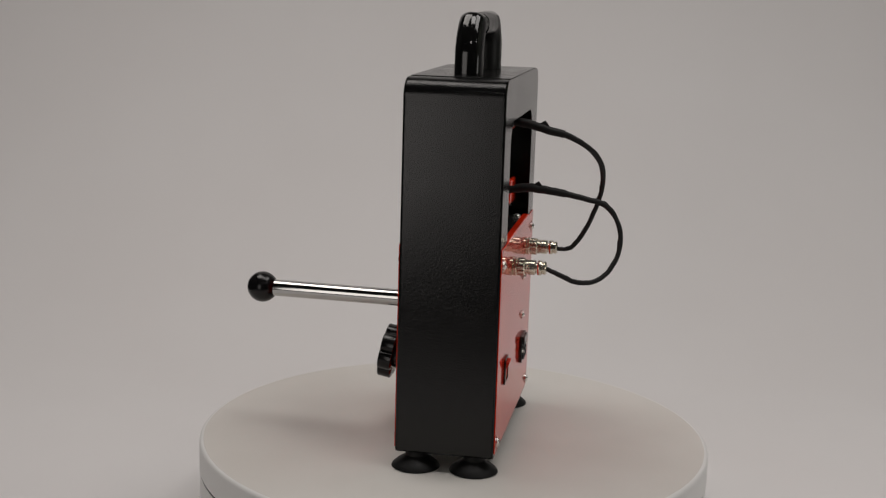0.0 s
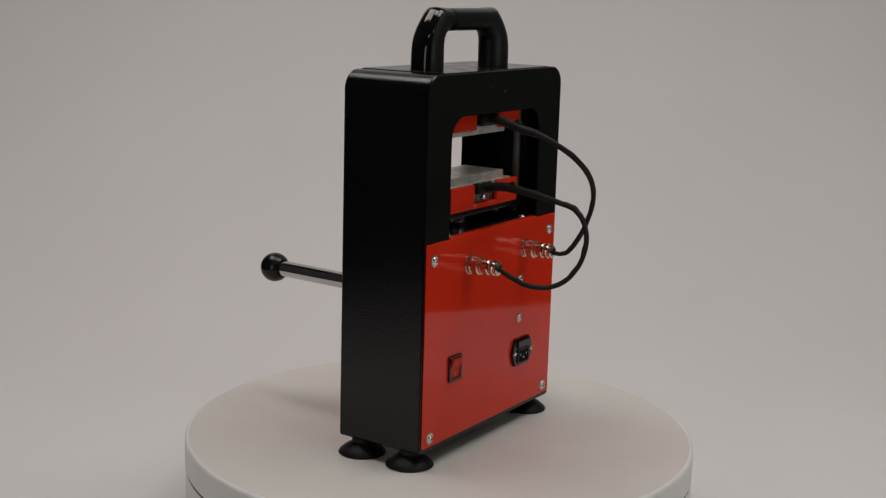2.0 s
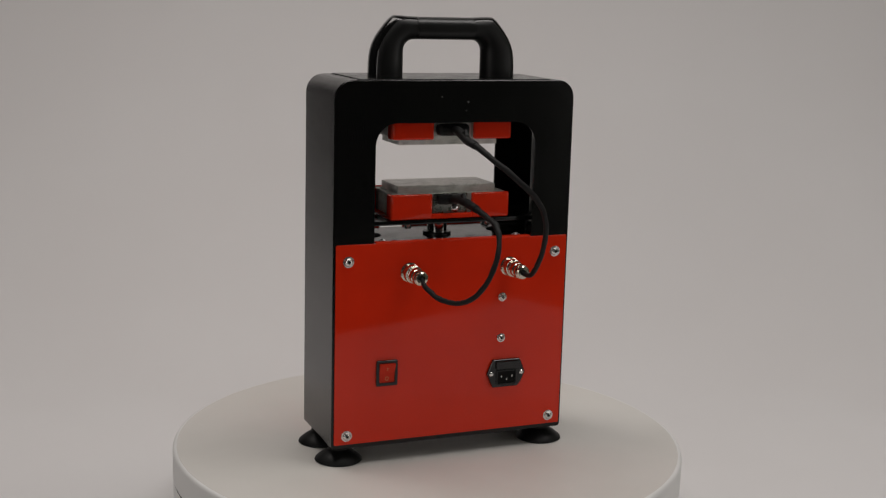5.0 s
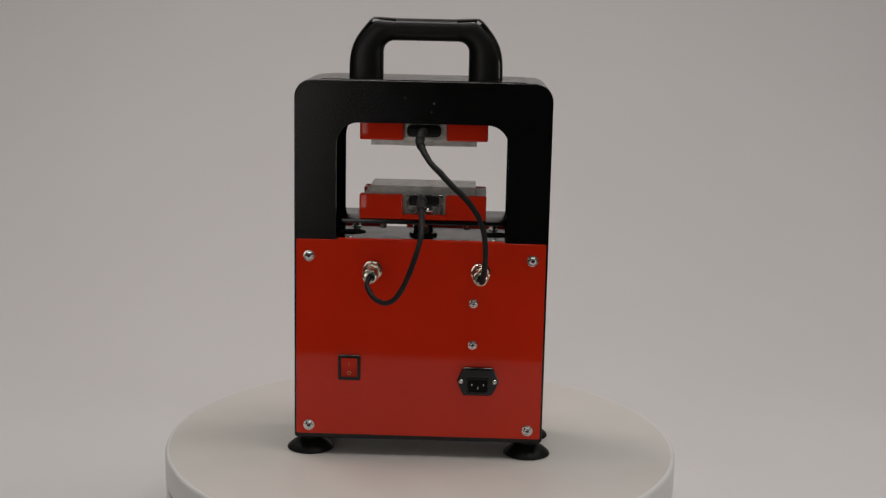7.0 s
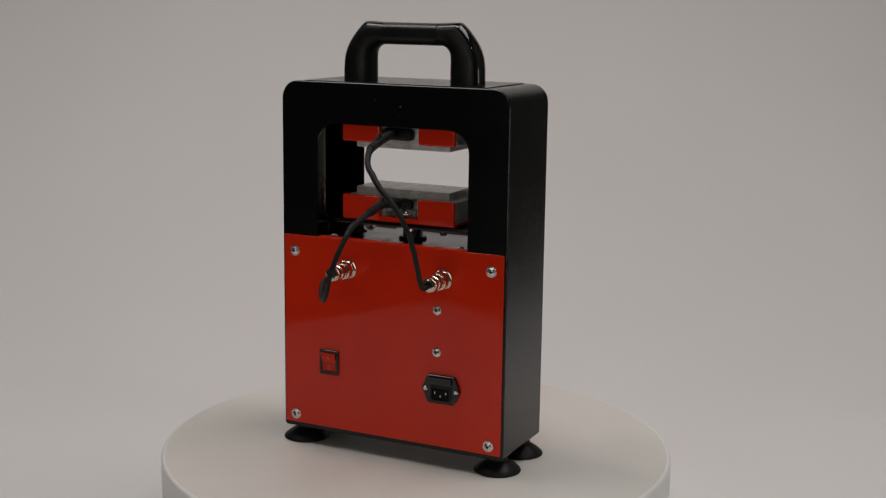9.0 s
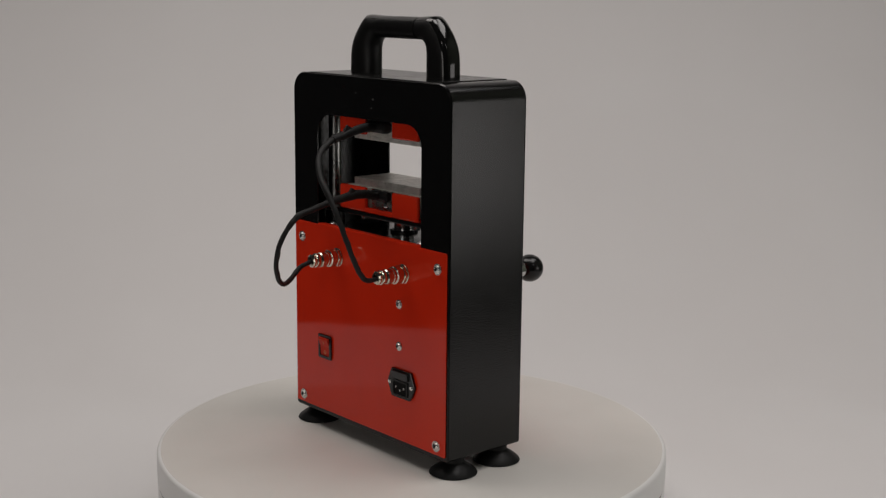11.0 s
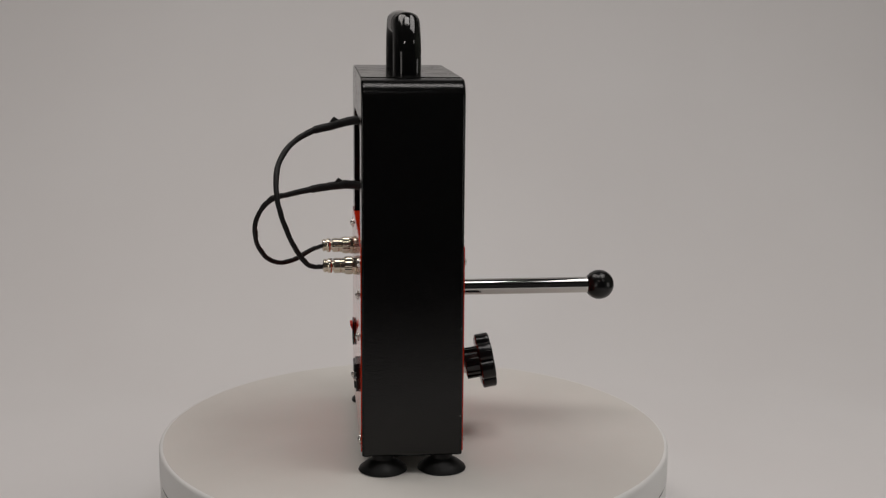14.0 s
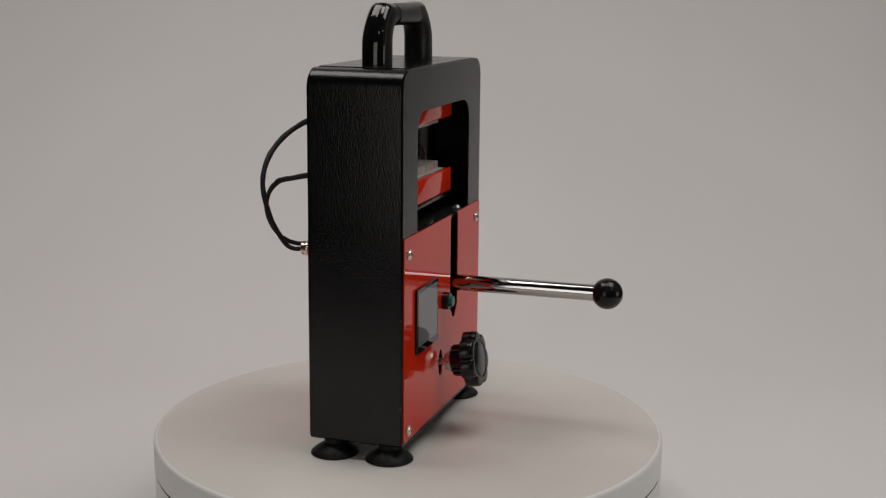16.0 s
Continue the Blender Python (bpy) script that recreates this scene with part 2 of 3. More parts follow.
def make_turntable():
    thing = tagged(new("turntable"), "round white motorised display turntable with matt top", "turntable")
    r = 0.317
    part("platter", lathe([(0, -0.0365), (r - 0.001, -0.0365), (r, -0.0360), (r, -0.0045), (r - 0.0004, -0.0028), (r - 0.0014, -0.0014), (r - 0.0030, -0.0005), (r - 0.0045, -0.0003), (0, -0.0003)], n=160), RIM, thing, smooth=30)
    part("top_mat", lathe([(0, -0.0005), (r - 0.0046, -0.0005), (r - 0.0052, 0), (0, 0)], n=160), WHITE, thing, "warm off-white matt top", smooth=30)
    # solid ring, almost flush; its black colour gives the seam's shade
    part("seam_ring", lathe([(0, -0.0390), (r - 0.0008, -0.0390), (r - 0.0008, -0.0364), (0, -0.0364)], n=160), RECESS_SHADE, thing, "black ring painted as the shaded gap under the platter", smooth=30)
    part("base", lathe([(0, FLOOR), (r - 0.004, FLOOR), (r - 0.0005, FLOOR + 0.004), (r - 0.0005, -0.0391), (0, -0.0391)], n=160), RIM, thing, smooth=30)
    return thing


turntable = make_turntable()

# ---------------- heat press ----------------
SIT = 0.0207          # body floor above the platter
BY, FY = -0.0573, 0.0574   # outer faces of back and front plates
HX, TOP = 0.1495, 0.4315

press = tagged(new("heat_press"), "tabletop heat press, black steel case, red panels, on rubber feet", "heat press")


def hexagon(bm, r, h0, h1, m):
    return lathe([(0, h0), (r * 0.93, h0), (r, h0 + 0.0008), (r, h1 - 0.0008), (r * 0.93, h1), (0, h1)], m, 6, bm)


def make_case():
    radii = (0.004, 0.004, 0.021, 0.021)
    outer = rounded(-HX, HX, 0.0, TOP, radii)
    inner = rounded(-HX + 0.002, HX - 0.002, 0.002, TOP - 0.002, (0.003, 0.003, 0.019, 0.019))
    part("side_shell", plate(outer, inner, BY + 0.002, FY - 0.002, 0.0004), BLACK, press, smooth=30)
    lo = 0.236
    hole = rounded(-0.1005, 0.1000, lo, 0.3825, (0.004, 0.004, 0.026, 0.026))
    part("back_plate", plate(outer, hole, BY, BY + 0.002, 0.0010), BLACK, press, smooth=30)
    hole = rounded(-0.1005, 0.1000, 0.045, 0.3825, (0.004, 0.004, 0.026, 0.026))
    part("front_plate", plate(outer, hole, FY - 0.002, FY, 0.0010), BLACK, press, smooth=30)
    part("top_cover", a_box(-0.118, 0.118, BY + 0.0015, FY - 0.0015, TOP - 0.0002, TOP + 0.0010, bevel=0.0005), SATIN, press, "thin black cover plate under the handle")
    part("deck", a_box(-0.1465, 0.1465, -0.0545, 0.0545, 0.238, 0.2425), DECK, press, "glossy dark inner deck plate", smooth=30)


def make_panel(front):
    """A red cover panel; the front one has a lever slot open at the top and an oblong knob hole."""
    z0, z1 = 0.0056, 0.2445
    if not front:
        y0, y1 = BY - 0.0014, BY - 0.0001
        panel = part("back_panel", plate(rounded(-0.1470, 0.1470, z0, z1, (0.002,) * 4), None, y0, y1, 0.0005), RED, press, "glossy red sheet-metal rear panel", smooth=30)
        part("folded_lip", a_box(-0.0985, 0.0982, y0 + 0.0003, BY + 0.0070, z1 - 0.0004, z1 + 0.0015, bevel=0.0006), RED, panel, "narrow red lip folded inward along the top")
        return
    y0, y1 = FY + 0.0001, FY + 0.0014
    bm = bmesh.new()
    sx, sw, sb = -0.0385, 0.0150, 0.127   # slot centre, half width, start of its tapered foot
    kx, kz, kw, kh = 0.013, 0.066, 0.0085, 0.0165
    rim = [(-0.1470, z0), (0.1470, z0), (0.1470, z1), (sx + sw, z1), (sx + sw, sb), (sx + 0.004, sb - 0.015), (sx - 0.004, sb - 0.015), (sx - sw, sb), (sx - sw, z1), (-0.1470, z1)]
    hole = [(kx + kw * math.cos(t), kz + kh * math.sin(t)) for t in [2 * math.pi * i / 24 for i in range(24)]]
    edges = []
    for pts in (rim, hole):
        vs = [bm.verts.new((x, y0, z)) for x, z in pts]
        edges += [bm.edges.new((vs[i], vs[(i + 1) % len(vs)])) for i in range(len(vs))]
    filled = bmesh.ops.triangle_fill(bm, edges=edges, use_beauty=True, normal=(0, 1, 0))
    grown = bmesh.ops.extrude_face_region(bm, geom=[f for f in filled["geom"] if isinstance(f, bmesh.types.BMFace)])
    bmesh.ops.translate(bm, vec=(0, y1 - y0, 0), verts=[v for v in grown["geom"] if isinstance(v, bmesh.types.BMVert)])
    part("front_panel", bm, RED, press, "glossy red sheet-metal front panel with lever slot")


def screw(x, z, front=False, r=0.0052):
    """A zinc pan-head screw with washer and a cross recess."""
    y = FY + 0.0016 if front else BY - 0.0016
    turn = pose(x, y, z) @ (OUT_FRONT if front else OUT_BACK)
    washer = lathe([(r * 1.18, 0), (r * 1.18, 0.0007), (r * 0.9, 0.0009), (0, 0.0009)], None, 20)
    s = part("screw", washer, ZINC, press, "zinc-plated cross-head screw", smooth=35)
    s.matrix_local = turn
    part("screw_head", lathe([(r * 0.86, 0.0008), (r * 0.84, 0.0016), (r * 0.66, 0.0027), (r * 0.36, 0.0032), (r * 0.3, 0.0022), (0, 0.0022)], None, 20), ZINC, s, smooth=35)
    # dark bars paint the shade of the cross recess
    bm = box(bmesh.new(), -r * 0.4, r * 0.4, -r * 0.08, r * 0.08, 0.0019, 0.0031)
    box(bm, -r * 0.08, r * 0.08, -r * 0.4, r * 0.4, 0.0018, 0.0030)
    part("cross_recess", bm, RECESS_SHADE, s)
    return s


def make_handle():
    """A moulded black grab handle: two tapering legs that bend into a thick grip."""
    zb = TOP + 0.0008
    y = -0.002
    outer = [(-0.0911, zb), (-0.0911, zb + 0.008), (-0.0909, zb + 0.015), (-0.0904, zb + 0.022), (-0.0892, zb + 0.030), (-0.0869, zb + 0.038), (-0.0832, zb + 0.046),
             (-0.0779, zb + 0.054), (-0.0719, zb + 0.0616), (-0.0668, zb + 0.0672), (-0.0624, zb + 0.0704), (-0.0540, zb + 0.0704)]
    inn = [(-0.0505, zb), (-0.0505, zb + 0.010), (-0.0505, zb + 0.020), (-0.0505, zb + 0.028)]
    for i in range(8):
        a = radians(90 * i / 7)
        inn.append((-0.0505 + 0.0125 * (1 - math.cos(a)), zb + 0.0305 + 0.0125 * math.sin(a)))
    left = list(zip(outer, inn)) + [((-0.034, zb + 0.0694), (-0.034, zb + 0.0435)), ((-0.012, zb + 0.0688), (-0.012, zb + 0.0435))]
    pts = left + [((-a[0], a[1]), (-b[0], b[1])) for a, b in reversed(left)]
    bm = bmesh.new()
    rings = []
    n = 28
    for i, (a, b) in enumerate(pts):
        a, b = Vector(a), Vector(b)
        c, d = (a + b) / 2, (a - b) / 2
        rise = min(1.0, max(0.0, (a.y - zb - 0.030) / 0.038))
        ring = []
        for k in range(n):
            t = 2 * math.pi * k / n
            cs, sn = math.cos(t), math.sin(t)
            e = 0.63 + 0.27 * rise if cs > 0 else 0.9   # squarish outside on the legs, rounder inside and over the shoulders
            u = math.copysign(abs(cs) ** e, cs)
            v = math.copysign(abs(sn) ** e, sn)
            ring.append(bm.verts.new((c.x + d.x * u, y + 0.0160 * v, c.y + d.y * u)))
        rings.append(ring)
    for a, b in zip(rings, rings[1:]):
        for k in range(n):
            j = (k + 1) % n
            f = bm.faces.new((a[k], a[j], b[j], b[k]))
            f.material_index = 1 if abs(((k + 0.5) / n + 0.5) % 1 - 0.5) < 0.13 else 0   # glossy outer shell
    bm.faces.new(rings[0]), bm.faces.new(rings[-1][::-1])
    grip = part("handle", bm, MOULDED, press, "moulded glossy black plastic carrying handle", smooth=50)
    grip.data.materials.append(LACQUER)
    # thin raised band round the middle of the grip
    bm = bmesh.new()
    ra = []
    for x in (-0.036, 0.036):
        ra.append([])
        for k in range(24):
            t = 2 * math.pi * k / 24
            cs, sn = math.cos(t), math.sin(t)
            u, v = math.copysign(abs(cs) ** 0.75, cs), math.copysign(abs(sn) ** 0.75, sn)
            ra[-1].append(bm.verts.new((x, y + 0.0164 * v, zb + 0.0561 + 0.0131 * u)))
    for k in range(24):
        j = (k + 1) % 24
        bm.faces.new((ra[0][k], ra[0][j], ra[1][j], ra[1][k]))
    bm.faces.new(ra[0]), bm.faces.new(ra[1][::-1])
    part("grip_band", bm, GRIP, grip, "satin black grip section", smooth=40)


def make_foot(x, y):
    prof = [(0, 0), (0.0005, 0.001), (0.027, 0.0), (0.0284, 0.0008), (0.0275, 0.003), (0.021, 0.0085), (0.0145, 0.0125), (0.0125, 0.0145), (0.0125, 0.019), (0.012, 0.0207), (0, 0.0207)]
    f = part("suction_foot", lathe(prof, pose(x, y, -SIT), 40), RUBBER, press, "black rubber suction-cup foot", smooth=40)
    return f


def make_platen(z, up):
    """A heating platen in a red channel; up: it faces upward. The rear wall has a gap for the plug."""
    name = "lower_platen" if up else "upper_platen"
    root = part(name, a_box(-0.0625, 0.0625, -0.0285, 0.0285, z + (0.0255 if up else -0.0075), z + (0.0385 if up else 0.006), bevel=0.0008), STEEL, press, "bare brushed aluminium heating plate")
    h = 0.030
    b = 0.0024
    zt = z + h
    if up:
        part("channel_base", a_box(-0.0745, 0.0755, -0.040, 0.040, z, z + 0.003, bevel=0.0005), RED, root)
    for x0, x1 in ((-0.0745, -0.0232), (0.0272, 0.0755)):
        part("channel_back", a_box(x0, x1, -0.0425, -0.037, z, zt, bevel=b, seg=4), RED, root, "red painted channel wall beside the plug gap", smooth=60)
    if up:
        part("channel_lip", a_box(-0.0240, 0.0280, -0.0422, -0.0373, z + 0.0001, z + 0.0062, bevel=0.0012), RED, root)
    part("channel_front", a_box(-0.0745, 0.0755, 0.037, 0.0425, z, zt, bevel=b, seg=4), RED, root, "red painted channel wall", smooth=60)
    for y0, y1 in ((-0.0372, -0.024), (0.024, 0.0372)):
        part("channel_return", a_box(-0.0744, -0.0700, y0, y1, z + 0.0002, zt - 0.0012, bevel=0.0008), RED, root)
    part("insulator", a_box(-0.0698, 0.0750, -0.0335, 0.0335, z + (0.003 if up else 0.0012), z + 0.0292 if up else zt, bevel=0.001), INSULATOR, root, "pale grey insulating block")
    plugz = z + (0.0225 if up else 0.0115)
    bm = a_box(-0.0165, 0.0195, -0.0435, -0.0335, plugz - 0.006, plugz + 0.006, bevel=0.0035) if up else a_box(-0.0195, 0.0205, -0.0475, -0.0335, plugz - 0.007, plugz + 0.007, bevel=0.0045)
    part("cable_boot", bm, RUBBER, root, "black moulded cable boot")
    bm = lathe([(0.0048, 0), (0.0046, 0.0018), (0.0028, 0.0030), (0, 0.0033)], pose(0.0080, -0.0345, z + 0.0115) @ OUT_BACK, 20)
    if up:
        part("clamp_screw", bm, CHROME, root, "bright cross-head clamp screw", smooth=40)
        box_bm = a_box(-0.020, 0.024, -0.0350, -0.0338, z + 0.0055, z + 0.0292, bevel=0.0005)
        part("terminal_plate", box_bm, TERMINAL, root)
    else:
        bm.free()
        part("terminal_plate", a_box(-0.0225, 0.0265, -0.0352, -0.0338, z - 0.0005, z + 0.022, bevel=0.0005), STEEL, root)
    return root


def make_mechanism():
    carrier = part("carrier_plate", a_box(-0.139, 0.139, -0.041, 0.041, 0.2615, 0.2668, bevel=0.0006), SATIN, press, "black sliding carrier plate", smooth=30)
    for x in (-0.047, 0.053):
        for yy in (-0.024, 0.024):
            part("carrier_bolt", lathe([(0, -0.0075), (0.0034, -0.0075), (0.0042, -0.0062), (0.0042, 0)], pose(x, yy, 0.2617), 16), ZINC, carrier, smooth=40)
    shaft = part("lift_shaft", lathe([(0.0122, 0.2425), (0.0122, 0.2616)], None, 32), CHROME, press, "polished lift shaft", smooth=40)
    part("shaft_collar", lathe([(0.0124, 0.2425), (0.0172, 0.2425), (0.0172, 0.2450), (0.0164, 0.2458), (0.0124, 0.2458)], None, 28), DARKSTEEL, shaft, smooth=40)
    part("shaft_nut", hexagon(bmesh.new(), 0.0172, 0.2568, 0.2612, Matrix()), DARKSTEEL, shaft)
    for x, yy in ((-0.068, 0.012), (-0.021, 0.014), (0.029, 0.014), (0.090, 0.012)):
        part("carrier_bolt_head", hexagon(bmesh.new(), 0.0062, 0.2572, 0.2616, pose(x, yy, 0)), DARKSTEEL, carrier, "black hexagon bolt head")
    for x in (-0.126, 0.127):
        rod = part("guide_rod", lathe([(0.008, 0.2426), (0.008, 0.4285)], pose(x, -0.0115, 0), 28), ROD, press, "ground steel vertical guide rod", smooth=40)
        part("rod_collar", lathe([(0.0081, 0.2426), (0.0125, 0.2426), (0.0125, 0.2535), (0.0115, 0.2545), (0.0081, 0.2545)], pose(x, -0.0115, 0), 28), DARKSTEEL, rod, smooth=40)
    for x in (-0.087, 0.087):
        # thin disc on the uncut deck, coloured as the dark inside of a hole
        part("deck_opening", lathe([(0, 0.2427), (0.0165, 0.2427), (0.0165, 0.2431), (0, 0.2431)], pose(x, 0.008, 0), 28), RECESS_SHADE, press, "round black disc painted as a shaded opening in the deck")
        for yy in (-0.045, 0.047):
            part("deck_screw", lathe([(0.0062, 0.2425), (0.0062, 0.2434), (0.0048, 0.2440), (0.0046, 0.2456), (0.003, 0.2472), (0, 0.2476)], pose(x * 0.98, yy, 0), 20), ZINC, press, smooth=40)


def make_connector(x, z):
    """A round threaded cable connector standing out of the rear panel."""
    m = pose(x, BY - 0.0016, z) @ OUT_BACK @ Matrix.Diagonal((1.07, 1.07, 1.06, 1))
    root = part("connector", lathe([(0, 0), (0.0108, 0), (0.0108, 0.0012), (0.0092, 0.0018), (0, 0.0018)], m, 28), NICKEL, press, "nickel-plated round cable connector", smooth=35)
    part("hex_nut", hexagon(bmesh.new(), 0.0108, 0.0018, 0.0058, m), NICKEL, root)
    knurl = bmesh.new()
    rings = []
    for h, dr in ((0.0062, -0.0008), (0.0068, 0), (0.0138, 0), (0.0146, -0.0009)):
        rings.append([knurl.verts.new(m @ Vector(((0.0096 + dr + (0.0003 if k % 2 else 0)) * math.cos(math.pi * k / 30), (0.0096 + dr + (0.0003 if k % 2 else 0)) * math.sin(math.pi * k / 30), h))) for k in range(60)])
    for a, b in zip(rings, rings[1:]):
        for k in range(60):
            j = (k + 1) % 60
            knurl.faces.new((a[k], a[j], b[j], b[k]))
    part("coupling_ring", knurl, NICKEL, root, "knurled coupling ring")
    part("barrel", lathe([(0.0090, 0.0056), (0.0090, 0.0146), (0.0084, 0.0150), (0.0084, 0.0178), (0.0078, 0.0182), (0.0078, 0.0192), (0.0084, 0.0196), (0.0084, 0.0255), (0.0076, 0.0268), (0.0058, 0.0272), (0.0058, 0.0290)], m, 30), NICKEL, root, smooth=30)
    part("rear_nut", lathe([(0.0058, 0.0286), (0.0078, 0.0288), (0.0083, 0.0298), (0.0083, 0.0322), (0.0078, 0.0334), (0.0066, 0.0338), (0.0066, 0.0350), (0.0074, 0.0356), (0.0074, 0.0372), (0.0060, 0.0385), (0.0036, 0.0388)], m, 30), NICKEL, root, smooth=30)
    return root


def make_cable(pts, sleeve_end, fold, label):
    line = smooth_path([(x, y, z, 0.76 * r) for x, y, z, r in pts], 10)
    for k in range(12, len(line) - 12):
        w = 0.0004 * noise.noise((k * 0.33, pts[0][2] * 50, 0.0))
        line[k] = line[k] + Vector((w, w, 2.0 * w, w))
    cable = part("cable", tube(line), SLEEVE, press, label, smooth=True)
    a, b = sleeve_end
    sl = [(p[0], p[1], p[2], p[3] + 0.0008) for p in line[a:b]]
    part("heat_shrink_sleeve", tube(sl), SLEEVE, cable, "black heat-shrink sleeve", smooth=True)
    p = Vector(line[fold][:3])
    bm = bmesh.new()
    corners = [(-0.003, 0.008, 0.002), (-0.0025, -0.008, 0.003), (-0.0012, -0.003, 0.0092), (0.003, 0.008, 0.002), (0.0025, -0.008, 0.003), (0.0012, -0.003, 0.0092)]
    v = [bm.verts.new(p + Vector(c)) for c in corners]
    for f in ((0, 1, 2), (3, 5, 4), (0, 3, 4, 1), (1, 4, 5, 2), (2, 5, 3, 0)):
        bm.faces.new([v[i] for i in f])
    part("sleeve_fold", bm, SLEEVE, cable, "torn standing end of the sleeve")


def make_switch(x, z):
    y = BY - 0.0016
    root = part("rocker_switch", plate(rounded(x - 0.0133, x + 0.0133, z - 0.0155, z + 0.0155, (0.0015,) * 4, 3), rounded(x - 0.0098, x + 0.0098, z - 0.0118, z + 0.0118, (0.0006,) * 4, 3), y - 0.0024, y, 0.0006), PLASTIC, press, "black switch bezel", smooth=30)
    bm = bmesh.new()
    prof = [(-0.0117, 0.0002), (-0.0117, -0.0010), (0.0, -0.0016), (0.0100, -0.0056), (0.0117, -0.0052), (0.0117, 0.0002)]
    a = [bm.verts.new((x - 0.0096, y + d, z + h)) for h, d in prof]
    b = [bm.verts.new((x + 0.0096, y + d, z + h)) for h, d in prof]
    for i in range(6):
        j = (i + 1) % 6
        bm.faces.new((a[i], a[j], b[j], b[i]))
    bm.faces.new(a), bm.faces.new(b[::-1])
    rock = part("rocker", bm, ROCKER, root, "red rocker switched off")
    mark = part("on_mark", a_box(-0.0004, 0.0004, -0.0003, 0.0003, -0.002, 0.002), PALE, rock)
    mark.matrix_local = pose(x, y - 0.0038, z + 0.0055, 21.8)
    t = pose(x, y - 0.0011, z - 0.0068) @ pose(0, 0, 0, 90 + 2.9, 0, 0)
    part("off_mark", lathe([(0.0017, 0.0), (0.0024, 0.0), (0.0024, 0.0004), (0.0017, 0.0004), (0.0017, 0.0)], t, 20), PALE, rock)


def make_inlet(x, z):
    """A mains inlet with two fixing ears, a fuse drawer and three pins."""
    y = BY - 0.0016
    out = [(-0.0172, -0.0172), (0.0152, -0.0172), (0.0195, -0.0125), (0.0250, 0.0), (0.0195, 0.0135), (0.0172, 0.0172), (-0.0172, 0.0172), (-0.0195, 0.0135), (-0.0250, 0.0), (-0.0195, -0.0125)]
    bm = bmesh.new()
    rings = [[bm.verts.new((x + a * s, y - d, z + b * s)) for a, b in out] for d, s in ((0, 1.0), (0.0030, 1.0), (0.0036, 0.97))]
    for a, b in zip(rings, rings[1:]):
        for i in range(len(out)):
            j = (i + 1) % len(out)
            bm.faces.new((a[i], a[j], b[j], b[i]))
    bm.faces.new(rings[0]), bm.faces.new(rings[-1][::-1])
    root = part("mains_inlet", bm, PLASTIC, press, "black plastic mains power inlet")
    sock = rounded(x - 0.0135, x + 0.0135, z - 0.0145, z + 0.0045, (0.004, 0.004, 0.001, 0.001), 3)
    hole = rounded(x - 0.0118, x + 0.0118, z - 0.0128, z + 0.0028, (0.003, 0.003, 0.001, 0.001), 3)
    part("socket_rim", plate(sock, hole, y - 0.0052, y - 0.0034, 0.0004), GRIP, root)
    part("socket_floor", a_box(x - 0.0117, x + 0.0117, y - 0.0040, y - 0.0035, z - 0.0127, z + 0.0027), RECESS_SHADE, root)
    part("fuse_drawer", a_box(x - 0.0145, x + 0.0145, y - 0.0062, y - 0.0034, z + 0.0062, z + 0.0158, bevel=0.0008), PLASTIC, root)
    for dx, dz in ((-0.0070, -0.0035), (0.0070, -0.0035), (0.0, -0.0072)):
        part("pin", a_box(x + dx - 0.0006, x + dx + 0.0006, y - 0.0052, y - 0.0039, z + dz - 0.0014, z + dz + 0.0014, bevel=0.0002), ZINC, root)
    for dx in (-0.020, 0.020):
        part("inlet_screw", lathe([(0.0029, 0.0034), (0.0029, 0.0042), (0.0020, 0.0052), (0, 0.0054)], pose(x + dx, y, z) @ OUT_BACK, 16), ZINC, root, smooth=40)


def make_lever():
    a, b = Vector((-0.0395, 0.040, 0.1562)), Vector((-0.0378, 0.2420, 0.1576))
    m = Matrix.Translation(a) @ (b - a).to_track_quat("Z", "Y").to_matrix().to_4x4()
    n = (b - a).length
    lever = part("lever", lathe([(0, 0), (0.0102, 0), (0.0102, n - 0.001), (0.0090, n), (0, n)], m, 36), SATINSTEEL, press, "polished chrome press lever", smooth=30)
    prof = [(0.0088, -0.002)] + [(0.0190 * math.sin(t), 0.0143 - 0.0190 * math.cos(t)) for t in [radians(30 + 150 * i / 15) for i in range(16)]]
    part("ball_grip", lathe(prof, Matrix.Translation(b) @ m.to_3x3().to_4x4() @ pose(0, 0, -0.002), 36), BALL, lever, "glossy black ball grip", smooth=50)


